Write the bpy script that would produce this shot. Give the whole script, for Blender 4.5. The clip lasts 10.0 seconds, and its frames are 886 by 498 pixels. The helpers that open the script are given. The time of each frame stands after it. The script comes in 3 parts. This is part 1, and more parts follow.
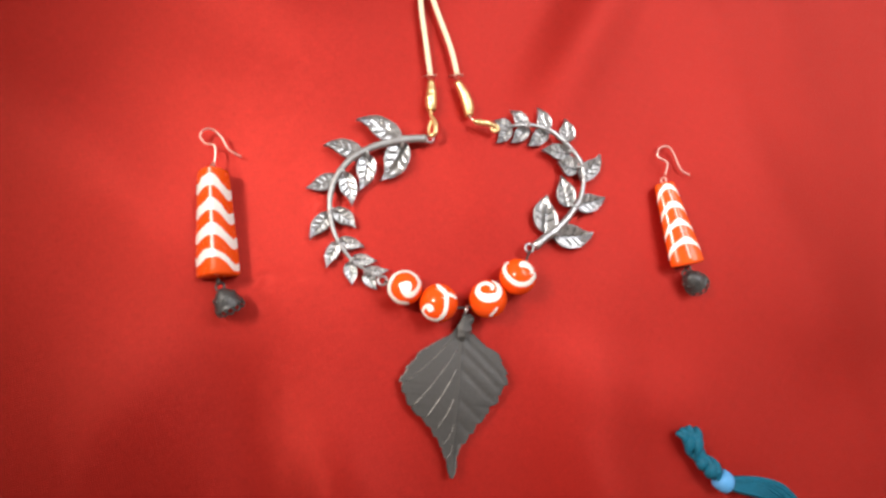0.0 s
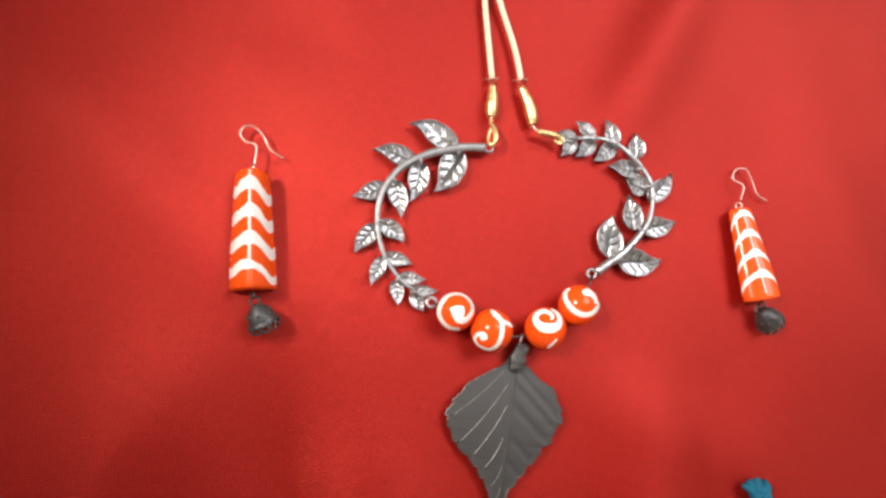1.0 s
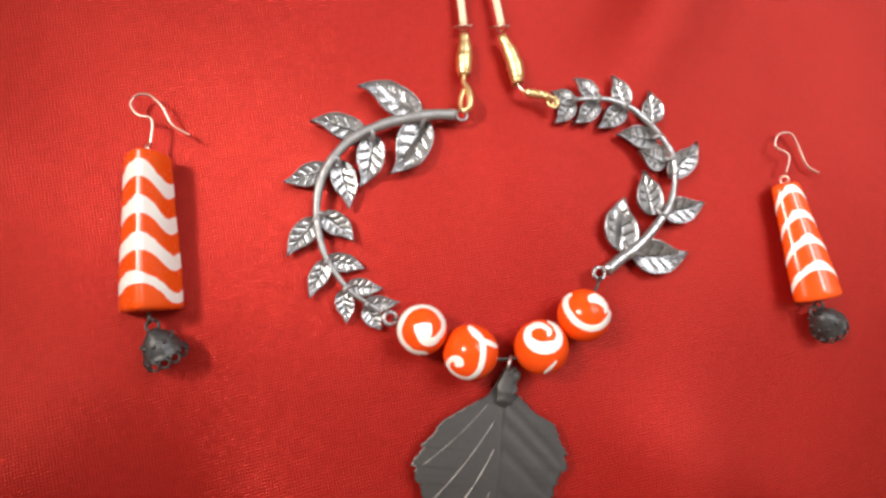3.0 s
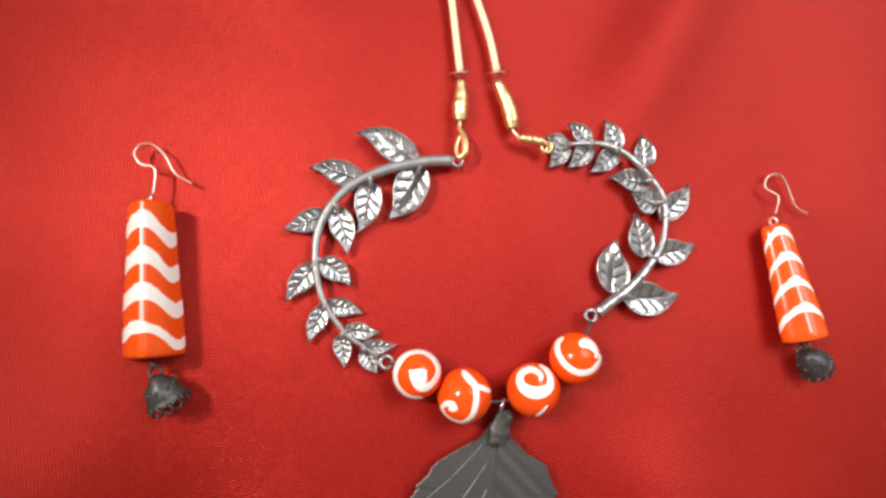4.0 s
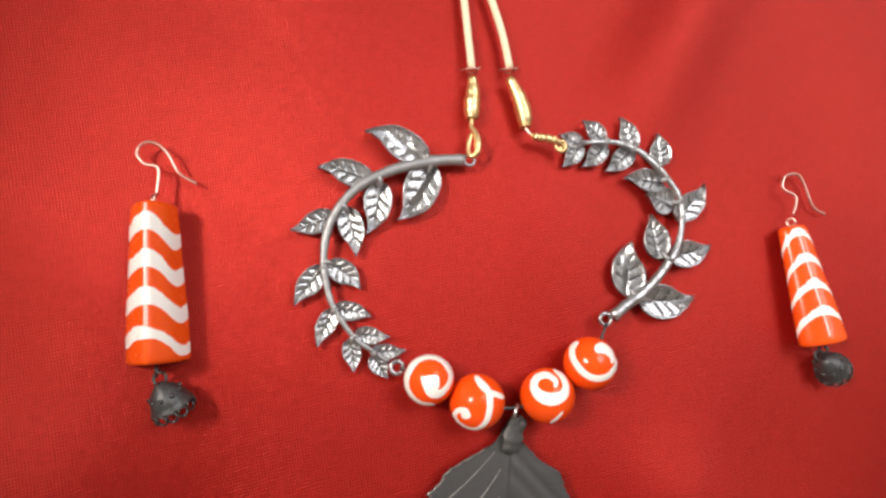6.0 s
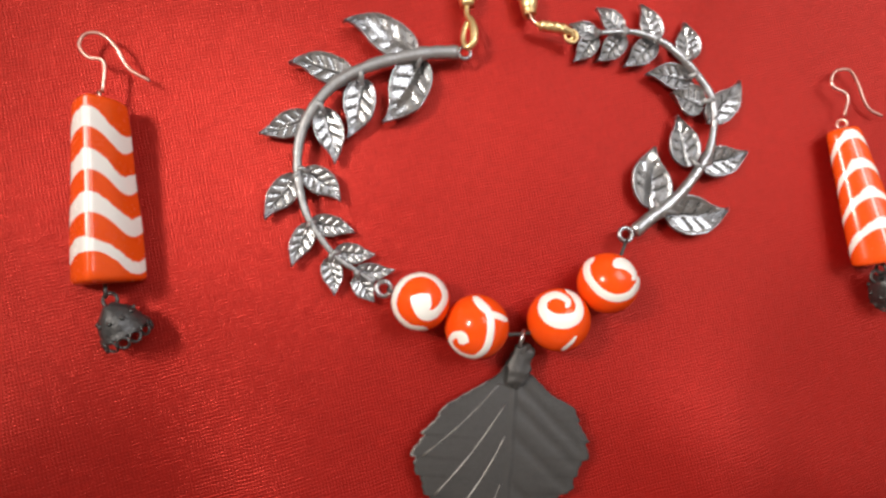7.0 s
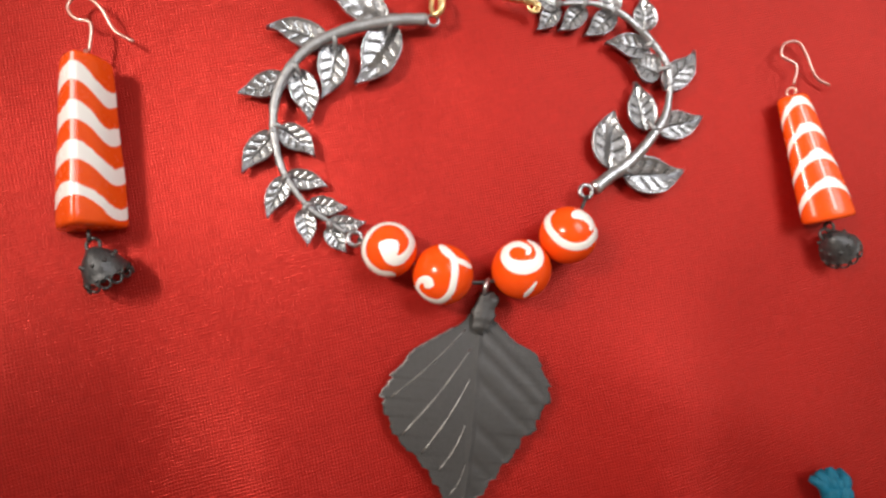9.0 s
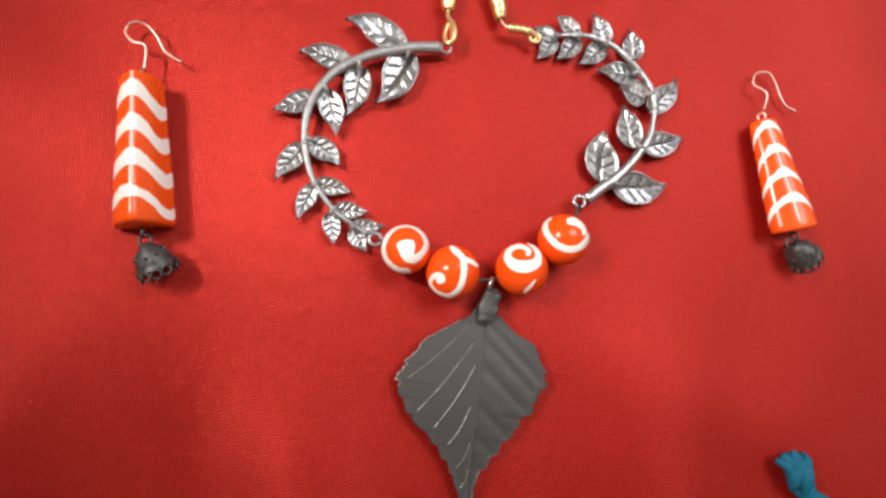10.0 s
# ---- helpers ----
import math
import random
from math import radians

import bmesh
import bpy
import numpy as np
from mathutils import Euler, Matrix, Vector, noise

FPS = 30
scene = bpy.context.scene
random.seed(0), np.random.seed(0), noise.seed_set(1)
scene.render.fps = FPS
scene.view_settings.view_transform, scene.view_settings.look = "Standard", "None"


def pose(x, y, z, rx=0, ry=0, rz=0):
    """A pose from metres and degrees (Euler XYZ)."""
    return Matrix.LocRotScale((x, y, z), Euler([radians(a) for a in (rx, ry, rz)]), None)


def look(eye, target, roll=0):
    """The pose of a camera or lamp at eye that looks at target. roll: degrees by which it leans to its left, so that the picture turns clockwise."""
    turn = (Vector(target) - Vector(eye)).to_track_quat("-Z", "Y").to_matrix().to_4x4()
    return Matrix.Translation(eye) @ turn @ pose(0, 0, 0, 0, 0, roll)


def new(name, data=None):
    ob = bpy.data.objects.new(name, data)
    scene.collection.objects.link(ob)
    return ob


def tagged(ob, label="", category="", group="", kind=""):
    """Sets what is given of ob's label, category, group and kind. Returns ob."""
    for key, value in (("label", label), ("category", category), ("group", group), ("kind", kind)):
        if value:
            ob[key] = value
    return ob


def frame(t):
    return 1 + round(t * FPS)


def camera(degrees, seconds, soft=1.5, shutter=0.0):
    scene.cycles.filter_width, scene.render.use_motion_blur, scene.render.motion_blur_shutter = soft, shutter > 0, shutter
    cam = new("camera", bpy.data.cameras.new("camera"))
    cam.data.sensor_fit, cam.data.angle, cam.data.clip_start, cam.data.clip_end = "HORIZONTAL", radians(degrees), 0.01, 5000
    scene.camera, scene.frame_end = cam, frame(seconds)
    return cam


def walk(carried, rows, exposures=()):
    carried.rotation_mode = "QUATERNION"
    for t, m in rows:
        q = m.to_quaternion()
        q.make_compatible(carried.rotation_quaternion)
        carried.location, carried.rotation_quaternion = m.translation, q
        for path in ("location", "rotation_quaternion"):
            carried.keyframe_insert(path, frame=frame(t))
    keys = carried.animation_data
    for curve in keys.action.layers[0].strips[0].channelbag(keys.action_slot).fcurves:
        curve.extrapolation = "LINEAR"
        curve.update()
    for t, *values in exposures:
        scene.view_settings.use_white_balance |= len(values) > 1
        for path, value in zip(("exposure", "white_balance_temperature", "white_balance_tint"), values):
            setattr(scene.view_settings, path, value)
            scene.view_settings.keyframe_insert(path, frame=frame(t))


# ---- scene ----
cam = camera(72.0, 10.0, 2.7)
PATH = [
    (0, (-0.05869, -0.01433, 0.25346), (0.13833, 0.14368, -0.71412), 52.20),
    (0.5, (-0.06741, -0.00775, 0.23901), (0.11660, 0.15676, -0.73005), 51.60),
    (1, (-0.07276, -0.00283, 0.22859), (0.11224, 0.15167, -0.74193), 54.10),
    (1.5, (-0.06782, 0.00042, 0.21449), (0.11669, 0.15843, -0.75556), 52.00),
    (2, (-0.05830, 0.00342, 0.18657), (0.11171, 0.14593, -0.78851), 52.40),
    (2.5, (-0.05135, 0.00570, 0.17923), (0.11364, 0.13369, -0.79872), 54.40),
    (2.7, (-0.05007, 0.00671, 0.17904), (0.11890, 0.14169, -0.79729), 53.40),
    (3.8, (-0.05077, 0.01683, 0.17850), (0.13579, 0.16088, -0.79333), 54.90),
    (4, (-0.05010, 0.02196, 0.18557), (0.12548, 0.15502, -0.78986), 55.20),
    (4.5, (-0.05612, 0.03542, 0.19758), (0.14188, 0.18642, -0.77092), 56.20),
    (5, (-0.05987, 0.04330, 0.19788), (0.14414, 0.19881, -0.76866), 56.70),
    (5.2, (-0.05866, 0.04030, 0.19500), (0.13679, 0.18976, -0.77426), 56.30),
    (6.3, (-0.04676, 0.01961, 0.17449), (0.12728, 0.13713, -0.80321), 57.80),
    (6.5, (-0.04155, 0.01561, 0.17004), (0.12340, 0.13358, -0.80918), 55.90),
    (7, (-0.04181, 0.00860, 0.15605), (0.10818, 0.10009, -0.82839), 59.90),
    (7.5, (-0.03724, 0.00631, 0.15065), (0.10527, 0.09732, -0.83495), 58.30),
    (8, (-0.03434, 0.00109, 0.15022), (0.10717, 0.09360, -0.83538), 57.80),
    (8.5, (-0.03388, -0.00254, 0.15768), (0.11411, 0.10195, -0.82577), 55.80),
    (9, (-0.03551, -0.00880, 0.16375), (0.12149, 0.10920, -0.81677), 54.40),
    (9.5, (-0.04277, -0.01509, 0.17851), (0.13570, 0.11839, -0.79634), 55.50),
    (10, (-0.04430, -0.01543, 0.18260), (0.12718, 0.12656, -0.79230), 52.60),
]
EXPOSURES = [(0.0, 0.20), (2.5, 0.02), (5.0, 0.02), (7.5, -0.25), (10.0, -0.03)]
walk(cam, [(t, look(eye, target, roll)) for t, eye, target, roll in PATH], EXPOSURES)

# ---- light ----
world = bpy.data.worlds.new("room_air")
scene.world = world
world.use_nodes = True
world.node_tree.nodes["Background"].inputs[0].default_value = (1.0, 0.9, 0.8, 1)
world.node_tree.nodes["Background"].inputs[1].default_value = 0.05


def area_lamp(name, eye, target, size_x, size_y, watts, colour):
    data = bpy.data.lights.new(name, "AREA")
    data.shape, data.size, data.size_y, data.energy, data.color = "RECTANGLE", size_x, size_y, watts, colour
    ob = new(name, data)
    ob.matrix_world = look(eye, target)
    return ob


area_lamp("ceiling_tube_lamp", (0.82, 0.78, 2.3), (0.05, 0.06, 0), 1.4, 1.9, 66, (0.98, 0.98, 1.0))


def desk_lamp(eye, target, watts, colour, cone, radius):
    """Unseen lamp beside the cloth, placed by shadows; its soft pool imitates darker view edges."""
    data = bpy.data.lights.new("desk_lamp", "SPOT")
    data.energy, data.color, data.spot_size, data.spot_blend, data.shadow_soft_size = watts, colour, radians(cone), 1.0, radius
    new("desk_lamp", data).matrix_world = look(eye, target)


desk_lamp((-0.50, 0.17, 0.57), (0.08, 0.045, 0), 30, (1.0, 0.92, 0.82), 34, 0.06)


# ---- materials ----
def material(name, colour, rough=0.5, metal=0.0, spot=None, scale=300.0, amount=0.25, bump=0.0, bump_scale=900.0, coat=0.0, sheen=0.0, specular=0.5):
    """A principled surface with variation at two scales and a fine relief."""
    m = bpy.data.materials.new(name)
    m.use_nodes = True
    n, l = m.node_tree.nodes, m.node_tree.links
    b = n["Principled BSDF"]
    b.inputs["Roughness"].default_value = rough
    b.inputs["Metallic"].default_value = metal
    b.inputs["Coat Weight"].default_value = coat
    b.inputs["Coat Roughness"].default_value = 0.08
    b.inputs["Sheen Weight"].default_value = sheen
    b.inputs["Specular IOR Level"].default_value = specular
    co = n.new("ShaderNodeTexCoord")
    big, small = n.new("ShaderNodeTexNoise"), n.new("ShaderNodeTexNoise")
    big.inputs["Scale"].default_value, small.inputs["Scale"].default_value = scale, scale * 5
    for t in (big, small):
        t.inputs["Detail"].default_value = 4
        l.new(co.outputs["Object"], t.inputs["Vector"])
    add = n.new("ShaderNodeMath")
    add.operation = "ADD"
    l.new(big.outputs["Fac"], add.inputs[0])
    l.new(small.outputs["Fac"], add.inputs[1])
    ramp = n.new("ShaderNodeMapRange")
    ramp.inputs["From Min"].default_value, ramp.inputs["From Max"].default_value = 0.7, 1.3
    ramp.inputs["To Max"].default_value = amount
    l.new(add.outputs[0], ramp.inputs["Value"])
    mix = n.new("ShaderNodeMix")
    mix.data_type = "RGBA"
    mix.inputs["A"].default_value = (*colour, 1)
    mix.inputs["B"].default_value = (*(spot or [c * 0.5 for c in colour]), 1)
    l.new(ramp.outputs["Result"], mix.inputs["Factor"])
    l.new(mix.outputs["Result"], b.inputs["Base Color"])
    rr = n.new("ShaderNodeMapRange")
    rr.inputs["From Min"].default_value, rr.inputs["From Max"].default_value = 0.3, 0.7
    rr.inputs["To Min"].default_value, rr.inputs["To Max"].default_value = max(0.03, rough * 0.8), min(1, rough * 1.25)
    l.new(small.outputs["Fac"], rr.inputs["Value"])
    l.new(rr.outputs["Result"], b.inputs["Roughness"])
    if bump:
        rel = n.new("ShaderNodeTexNoise")
        rel.inputs["Scale"].default_value = bump_scale
        l.new(co.outputs["Object"], rel.inputs["Vector"])
        bm = n.new("ShaderNodeBump")
        bm.inputs["Strength"].default_value, bm.inputs["Distance"].default_value = bump, 0.0004
        l.new(rel.outputs["Fac"], bm.inputs["Height"])
        l.new(bm.outputs["Normal"], b.inputs["Normal"])
    return m


def cloth_material():
    """Red satin: crossed threads of uneven thickness, with a soft gloss."""
    m = bpy.data.materials.new("red_satin")
    m.use_nodes = True
    n, l = m.node_tree.nodes, m.node_tree.links
    b = n["Principled BSDF"]
    co = n.new("ShaderNodeTexCoord")
    heights = []
    for turn, stretch in ((-14, (1900, 260, 1)), (70, (1700, 220, 1))):
        mp = n.new("ShaderNodeMapping")
        mp.vector_type = "POINT"
        mp.inputs["Rotation"].default_value = (0, 0, radians(turn))
        mp2 = n.new("ShaderNodeMapping")
        mp2.inputs["Scale"].default_value = stretch
        no = n.new("ShaderNodeTexNoise")
        no.inputs["Scale"].default_value, no.inputs["Detail"].default_value = 1.0, 3
        l.new(co.outputs["Object"], mp.inputs["Vector"])
        l.new(mp.outputs["Vector"], mp2.inputs["Vector"])
        l.new(mp2.outputs["Vector"], no.inputs["Vector"])
        heights.append(no)
    add = n.new("ShaderNodeMath")
    add.operation = "ADD"
    l.new(heights[0].outputs["Fac"], add.inputs[0])
    l.new(heights[1].outputs["Fac"], add.inputs[1])
    patch = n.new("ShaderNodeTexNoise")
    patch.inputs["Scale"].default_value, patch.inputs["Detail"].default_value = 14, 4
    l.new(co.outputs["Object"], patch.inputs["Vector"])
    add2 = n.new("ShaderNodeMath")
    add2.operation = "MULTIPLY_ADD"
    add2.inputs[1].default_value = 0.6
    l.new(patch.outputs["Fac"], add2.inputs[0])
    l.new(add.outputs[0], add2.inputs[2])
    ramp = n.new("ShaderNodeMapRange")
    ramp.inputs["From Min"].default_value, ramp.inputs["From Max"].default_value = 0.75, 1.85
    l.new(add2.outputs[0], ramp.inputs["Value"])
    mix = n.new("ShaderNodeMix")
    mix.data_type = "RGBA"
    mix.inputs["A"].default_value, mix.inputs["B"].default_value = (*CLOTH_DARK, 1), (*CLOTH_LIGHT, 1)
    l.new(ramp.outputs["Result"], mix.inputs["Factor"])
    l.new(mix.outputs["Result"], b.inputs["Base Color"])
    b.inputs["Roughness"].default_value = 0.38
    b.inputs["Metallic"].default_value = 0.5
    b.inputs["Specular IOR Level"].default_value = 1.0
    b.inputs["Specular Tint"].default_value = (1.0, 0.40, 0.30, 1)
    b.inputs["Sheen Weight"].default_value = 0.04
    b.inputs["Sheen Tint"].default_value = (1.0, 0.3, 0.25, 1)
    weave = []
    for turn, size in ((-14, 400), (74, 370)):
        mp = n.new("ShaderNodeMapping")
        mp.inputs["Rotation"].default_value = (0, 0, radians(turn))
        wv = n.new("ShaderNodeTexWave")
        wv.inputs["Scale"].default_value, wv.inputs["Distortion"].default_value = size, 3.0
        wv.inputs["Detail"].default_value, wv.inputs["Detail Scale"].default_value = 2, 0.6
        l.new(co.outputs["Object"], mp.inputs["Vector"])
        l.new(mp.outputs["Vector"], wv.inputs["Vector"])
        weave.append(wv)
    knit = n.new("ShaderNodeMath")
    knit.operation = "MAXIMUM"
    l.new(weave[0].outputs["Fac"], knit.inputs[0])
    l.new(weave[1].outputs["Fac"], knit.inputs[1])
    slub = n.new("ShaderNodeMath")
    slub.operation = "MULTIPLY"
    slub.inputs[1].default_value = 0.7
    l.new(add.outputs[0], slub.inputs[0])
    both = n.new("ShaderNodeMath")
    both.operation = "MULTIPLY_ADD"
    both.inputs[1].default_value = 0.7
    l.new(knit.outputs[0], both.inputs[0])
    l.new(slub.outputs[0], both.inputs[2])
    bm = n.new("ShaderNodeBump")
    bm.inputs["Strength"].default_value, bm.inputs["Distance"].default_value = 0.42, 0.0003
    l.new(both.outputs[0], bm.inputs["Height"])
    l.new(bm.outputs["Normal"], b.inputs["Normal"])
    return m


CLOTH_DARK, CLOTH_LIGHT = (0.245, 0.0055, 0.005), (0.40, 0.0115, 0.009)
SATIN = cloth_material()
SILVER = material("antique_silver", (0.58, 0.59, 0.62), 0.30, 0.95, (0.17, 0.175, 0.18), 330, 0.75, 0.25, 1700)
RIPPLED = material("rippled_silver", (0.52, 0.53, 0.55), 0.33, 0.92, (0.2, 0.2, 0.21), 260, 0.6, 0.9, 420)
MATTE = material("matte_antique_silver", (0.38, 0.385, 0.40), 0.48, 0.8, (0.22, 0.22, 0.22), 220, 0.5, 0.15, 1500)
TARNISH = material("blackened_silver", (0.10, 0.10, 0.10), 0.45, 0.8, (0.04, 0.04, 0.04), 300, 0.5)
PEWTER = material("dark_pewter", (0.066, 0.064, 0.064), 0.5, 0.45, (0.06, 0.058, 0.057), 160, 0.5, 0.2, 2500)
# pale metal for the pendant's bright veins and its painted rim highlight
PALE_PEWTER = material("pale_pewter", (0.36, 0.35, 0.34), 0.4, 0.9, (0.2, 0.2, 0.2), 600, 0.7)
BLACK = material("oxidised_black_metal", (0.05, 0.05, 0.052), 0.42, 0.6, (0.16, 0.16, 0.165), 420, 0.5, 0.5, 1200)
GOLD = material("brassy_gold", (0.86, 0.67, 0.36), 0.38, 1.0, (0.6, 0.36, 0.12), 420, 0.4, 0.4, 1100)
COPPER = material("rose_copper_wire", (0.84, 0.58, 0.50), 0.35, 1.0, (0.70, 0.42, 0.35), 200, 0.3)
CREAM = material("cream_waxed_cord", (0.85, 0.76, 0.56), 0.55, 0.0, (0.72, 0.57, 0.34), 500, 0.4, 0.3, 2200)
ORANGE = material("orange_enamel", (0.87, 0.085, 0.006), 0.2, 0.0, (0.80, 0.060, 0.005), 120, 0.6, 0.0, coat=0.2, specular=0.25)
WHITE = material("white_enamel", (0.90, 0.89, 0.86), 0.28, 0.0, (0.75, 0.68, 0.6), 200, 0.4, coat=0.3)
TEAL = material("teal_thread", (0.005, 0.125, 0.215), 0.6, 0.0, (0.003, 0.07, 0.11), 400, 0.7, 0.5, 1800, specular=0.25)
BLUE = material("pale_blue_thread", (0.09, 0.33, 0.68), 0.55, 0.0, (0.07, 0.28, 0.55), 500, 0.5, 0.4, 1800)
PLASTER = material("wall_paint", (0.72, 0.66, 0.58), 0.8, 0.0, (0.62, 0.57, 0.5), 2, 0.5, 0.1, 40)


# ---- mesh helpers ----
def part(name, bm, mats, parent=None, label="", smooth=True, m=None):
    me = bpy.data.meshes.new(name)
    bmesh.ops.recalc_face_normals(bm, faces=bm.faces[:])
    bm.to_mesh(me)
    bm.free()
    for mat in mats if isinstance(mats, (list, tuple)) else [mats]:
        me.materials.append(mat)
    if smooth:
        me.polygons.foreach_set("use_smooth", [True] * len(me.polygons))
    ob = new(name, me)
    ob.parent = parent
    if m is not None:
        ob.matrix_local = m
    return tagged(ob, label)


def smooth_line(points, per=6):
    """A Catmull-Rom line through the points (any number of coordinates)."""
    p = np.array(points, float)
    p = np.vstack([2 * p[0] - p[1], p, 2 * p[-1] - p[-2]])
    out = []
    for i in range(1, len(p) - 2):
        for k in range(per):
            t = k / per
            out.append(0.5 * (2 * p[i] + (p[i + 1] - p[i - 1]) * t + (2 * p[i - 1] - 5 * p[i] + 4 * p[i + 1] - p[i + 2]) * t * t
                              + (3 * p[i] - p[i - 1] - 3 * p[i + 1] + p[i + 2]) * t ** 3))
    out.append(p[-2])
    return np.array(out)


def sweep(bm, points, radii, segs=10, flat=1.0, closed=False, mat=0):
    """A tube along 3D points; flat squashes it in z."""
    pts = [Vector(p) for p in points]
    n = len(pts)
    radii = [radii] * n if isinstance(radii, (int, float)) else [float(r) for r in radii]
    rings, ref = [], Vector((0, 0, 1))
    for i, p in enumerate(pts):
        a, b = (pts[i - 1], pts[(i + 1) % n]) if closed else (pts[max(0, i - 1)], pts[min(n - 1, i + 1)])
        d = (b - a).normalized()
        side = d.cross(ref)
        side = side.normalized() if side.length > 1e-4 else Vector((1, 0, 0))
        up = side.cross(d).normalized()
        rings.append([bm.verts.new(p + float(radii[i]) * (math.cos(w) * side + flat * math.sin(w) * up)) for w in (2 * math.pi * k / segs for k in range(segs))])
    for i in range(n if closed else n - 1):
        r, q = rings[i], rings[(i + 1) % n]
        for k in range(segs):
            f = bm.faces.new((r[k], r[(k + 1) % segs], q[(k + 1) % segs], q[k]))
            f.material_index = mat
    if not closed:
        for r in (rings[0][::-1], rings[-1]):
            bm.faces.new(r).material_index = mat


def ring_points(c, r, n=20, tilt=0.0, turn=0.0):
    """A circle round c, lying flat when tilt is 0."""
    m = pose(*c, 0, 0, turn) @ pose(0, 0, 0, tilt)
    return [m @ Vector((r * math.cos(a), r * math.sin(a), 0)) for a in (2 * math.pi * k / n for k in range(n))]


def lathe(bm, profile, segs=24, mat=0):
    """Turns (radius, height) pairs round z."""
    rings = [[bm.verts.new((r * math.cos(a), r * math.sin(a), z)) for a in (2 * math.pi * k / segs for k in range(segs))] for r, z in profile]
    for r, q in zip(rings, rings[1:]):
        for k in range(segs):
            bm.faces.new((r[k], r[(k + 1) % segs], q[(k + 1) % segs], q[k])).material_index = mat


def empty(name, place=(0, 0, 0), turn=0.0):
    ob = new(name)
    ob.matrix_world = pose(*place, 0, 0, turn)
    return ob


# ---- the room and the cloth ----
def slab(name, x0, x1, y0, y1, z0, z1, mat):
    bm = bmesh.new()
    bmesh.ops.create_cube(bm, size=1.0, matrix=Matrix.LocRotScale(((x0 + x1) / 2, (y0 + y1) / 2, (z0 + z1) / 2), None, (x1 - x0, y1 - y0, z1 - z0)))
    return tagged(part(name, bm, mat, smooth=False), kind="structure")


slab("floor", -2, 2, -2, 2, -0.12, -0.02, PLASTER)
slab("ceiling", -2.1, 2.1, -2.1, 2.1, 2.4, 2.5, PLASTER)
slab("wall_north", -2, 2, 2, 2.1, -0.12, 2.4, PLASTER)
slab("wall_south", -2, 2, -2.1, -2, -0.12, 2.4, PLASTER)
slab("wall_east", 2, 2.1, -2.1, 2.1, -0.12, 2.4, PLASTER)
slab("wall_west", -2.1, -2, -2.1, 2.1, -0.12, 2.4, PLASTER)


def ridge(x, y, ax, ay, bx, by, width, height):
    """A soft fold along the line from a to b."""
    d = math.hypot(bx - ax, by - ay)
    ux, uy = (bx - ax) / d, (by - ay) / d
    s, w = (x - ax) * ux + (y - ay) * uy, (x - ax) * -uy + (y - ay) * ux
    along = 1 / (1 + math.exp(-s / 0.012)) / (1 + math.exp((s - d) / 0.012))
    return height * along * math.exp(-(w / width) ** 2)


def cloth_height(x, y):
    h = 0.0017 * (noise.noise(Vector((x * 9, y * 9, 1.3))) + 0.5 * noise.noise(Vector((x * 23, y * 17, 4.1))))
    h += ridge(x, y, 0.045, 0.095, 0.125, 0.26, 0.015, 0.0044)
    h -= ridge(x, y, 0.020, 0.105, 0.095, 0.26, 0.018, 0.0024)
    h += ridge(x, y, 0.020, 0.035, -0.005, 0.090, 0.016, 0.0021)
    h += ridge(x, y, -0.055, -0.045, -0.03, -0.14, 0.020, 0.0052)
    h -= ridge(x, y, -0.085, -0.03, -0.055, -0.14, 0.018, 0.0034)
    h += ridge(x, y, -0.125, -0.02, -0.17, -0.12, 0.018, 0.0035)
    h += ridge(x, y, 0.055, -0.03, 0.075, -0.15, 0.022, 0.0056)
    h += ridge(x, y, -0.20, 0.10, -0.11, 0.02, 0.020, 0.0030)
    h += ridge(x, y, 0.045, -0.020, 0.10, -0.045, 0.014, 0.0022)
    h += ridge(x, y, -0.06, 0.13, -0.17, 0.17, 0.018, 0.0028)
    h += ridge(x, y, 0.14, 0.09, 0.19, -0.02, 0.025, 0.0040)
    h += ridge(x, y, 0.050, 0.062, 0.033, 0.030, 0.0035, 0.0009)
    far = max(0.0, math.hypot(x, y - 0.04) - 0.30)
    return h - 0.0011 + 0.02 * far * noise.noise(Vector((x * 5, y * 5, 7.7)))


def build_cloth():
    bm = bmesh.new()
    nx, ny, sx, sy = 240, 200, 1.3, 1.1
    grid = [[bm.verts.new((sx * (i / nx - 0.5), 0.04 + sy * (j / ny - 0.5), cloth_height(sx * (i / nx - 0.5), 0.04 + sy * (j / ny - 0.5)))) for i in range(nx + 1)] for j in range(ny + 1)]
    for j in range(ny):
        for i in range(nx):
            bm.faces.new((grid[j][i], grid[j][i + 1], grid[j + 1][i + 1], grid[j + 1][i]))
    rim = grid[0] + [r[-1] for r in grid[1:]] + grid[-1][-2::-1] + [r[0] for r in grid[-2:0:-1]]
    low = [bm.verts.new((v.co.x * 1.01, v.co.y * 1.01, -0.0195)) for v in rim]
    for k in range(len(rim)):
        q = (k + 1) % len(rim)
        bm.faces.new((rim[k], rim[q], low[q], low[k]))
    ob = part("red_cloth", bm, SATIN)
    return tagged(ob, "crimson red satin cloth spread out with soft folds", "cloth")


build_cloth()

# ---- the necklace ----
necklace = tagged(empty("necklace"), "silver leaf necklace with orange swirl beads and dark leaf pendant", "necklace")


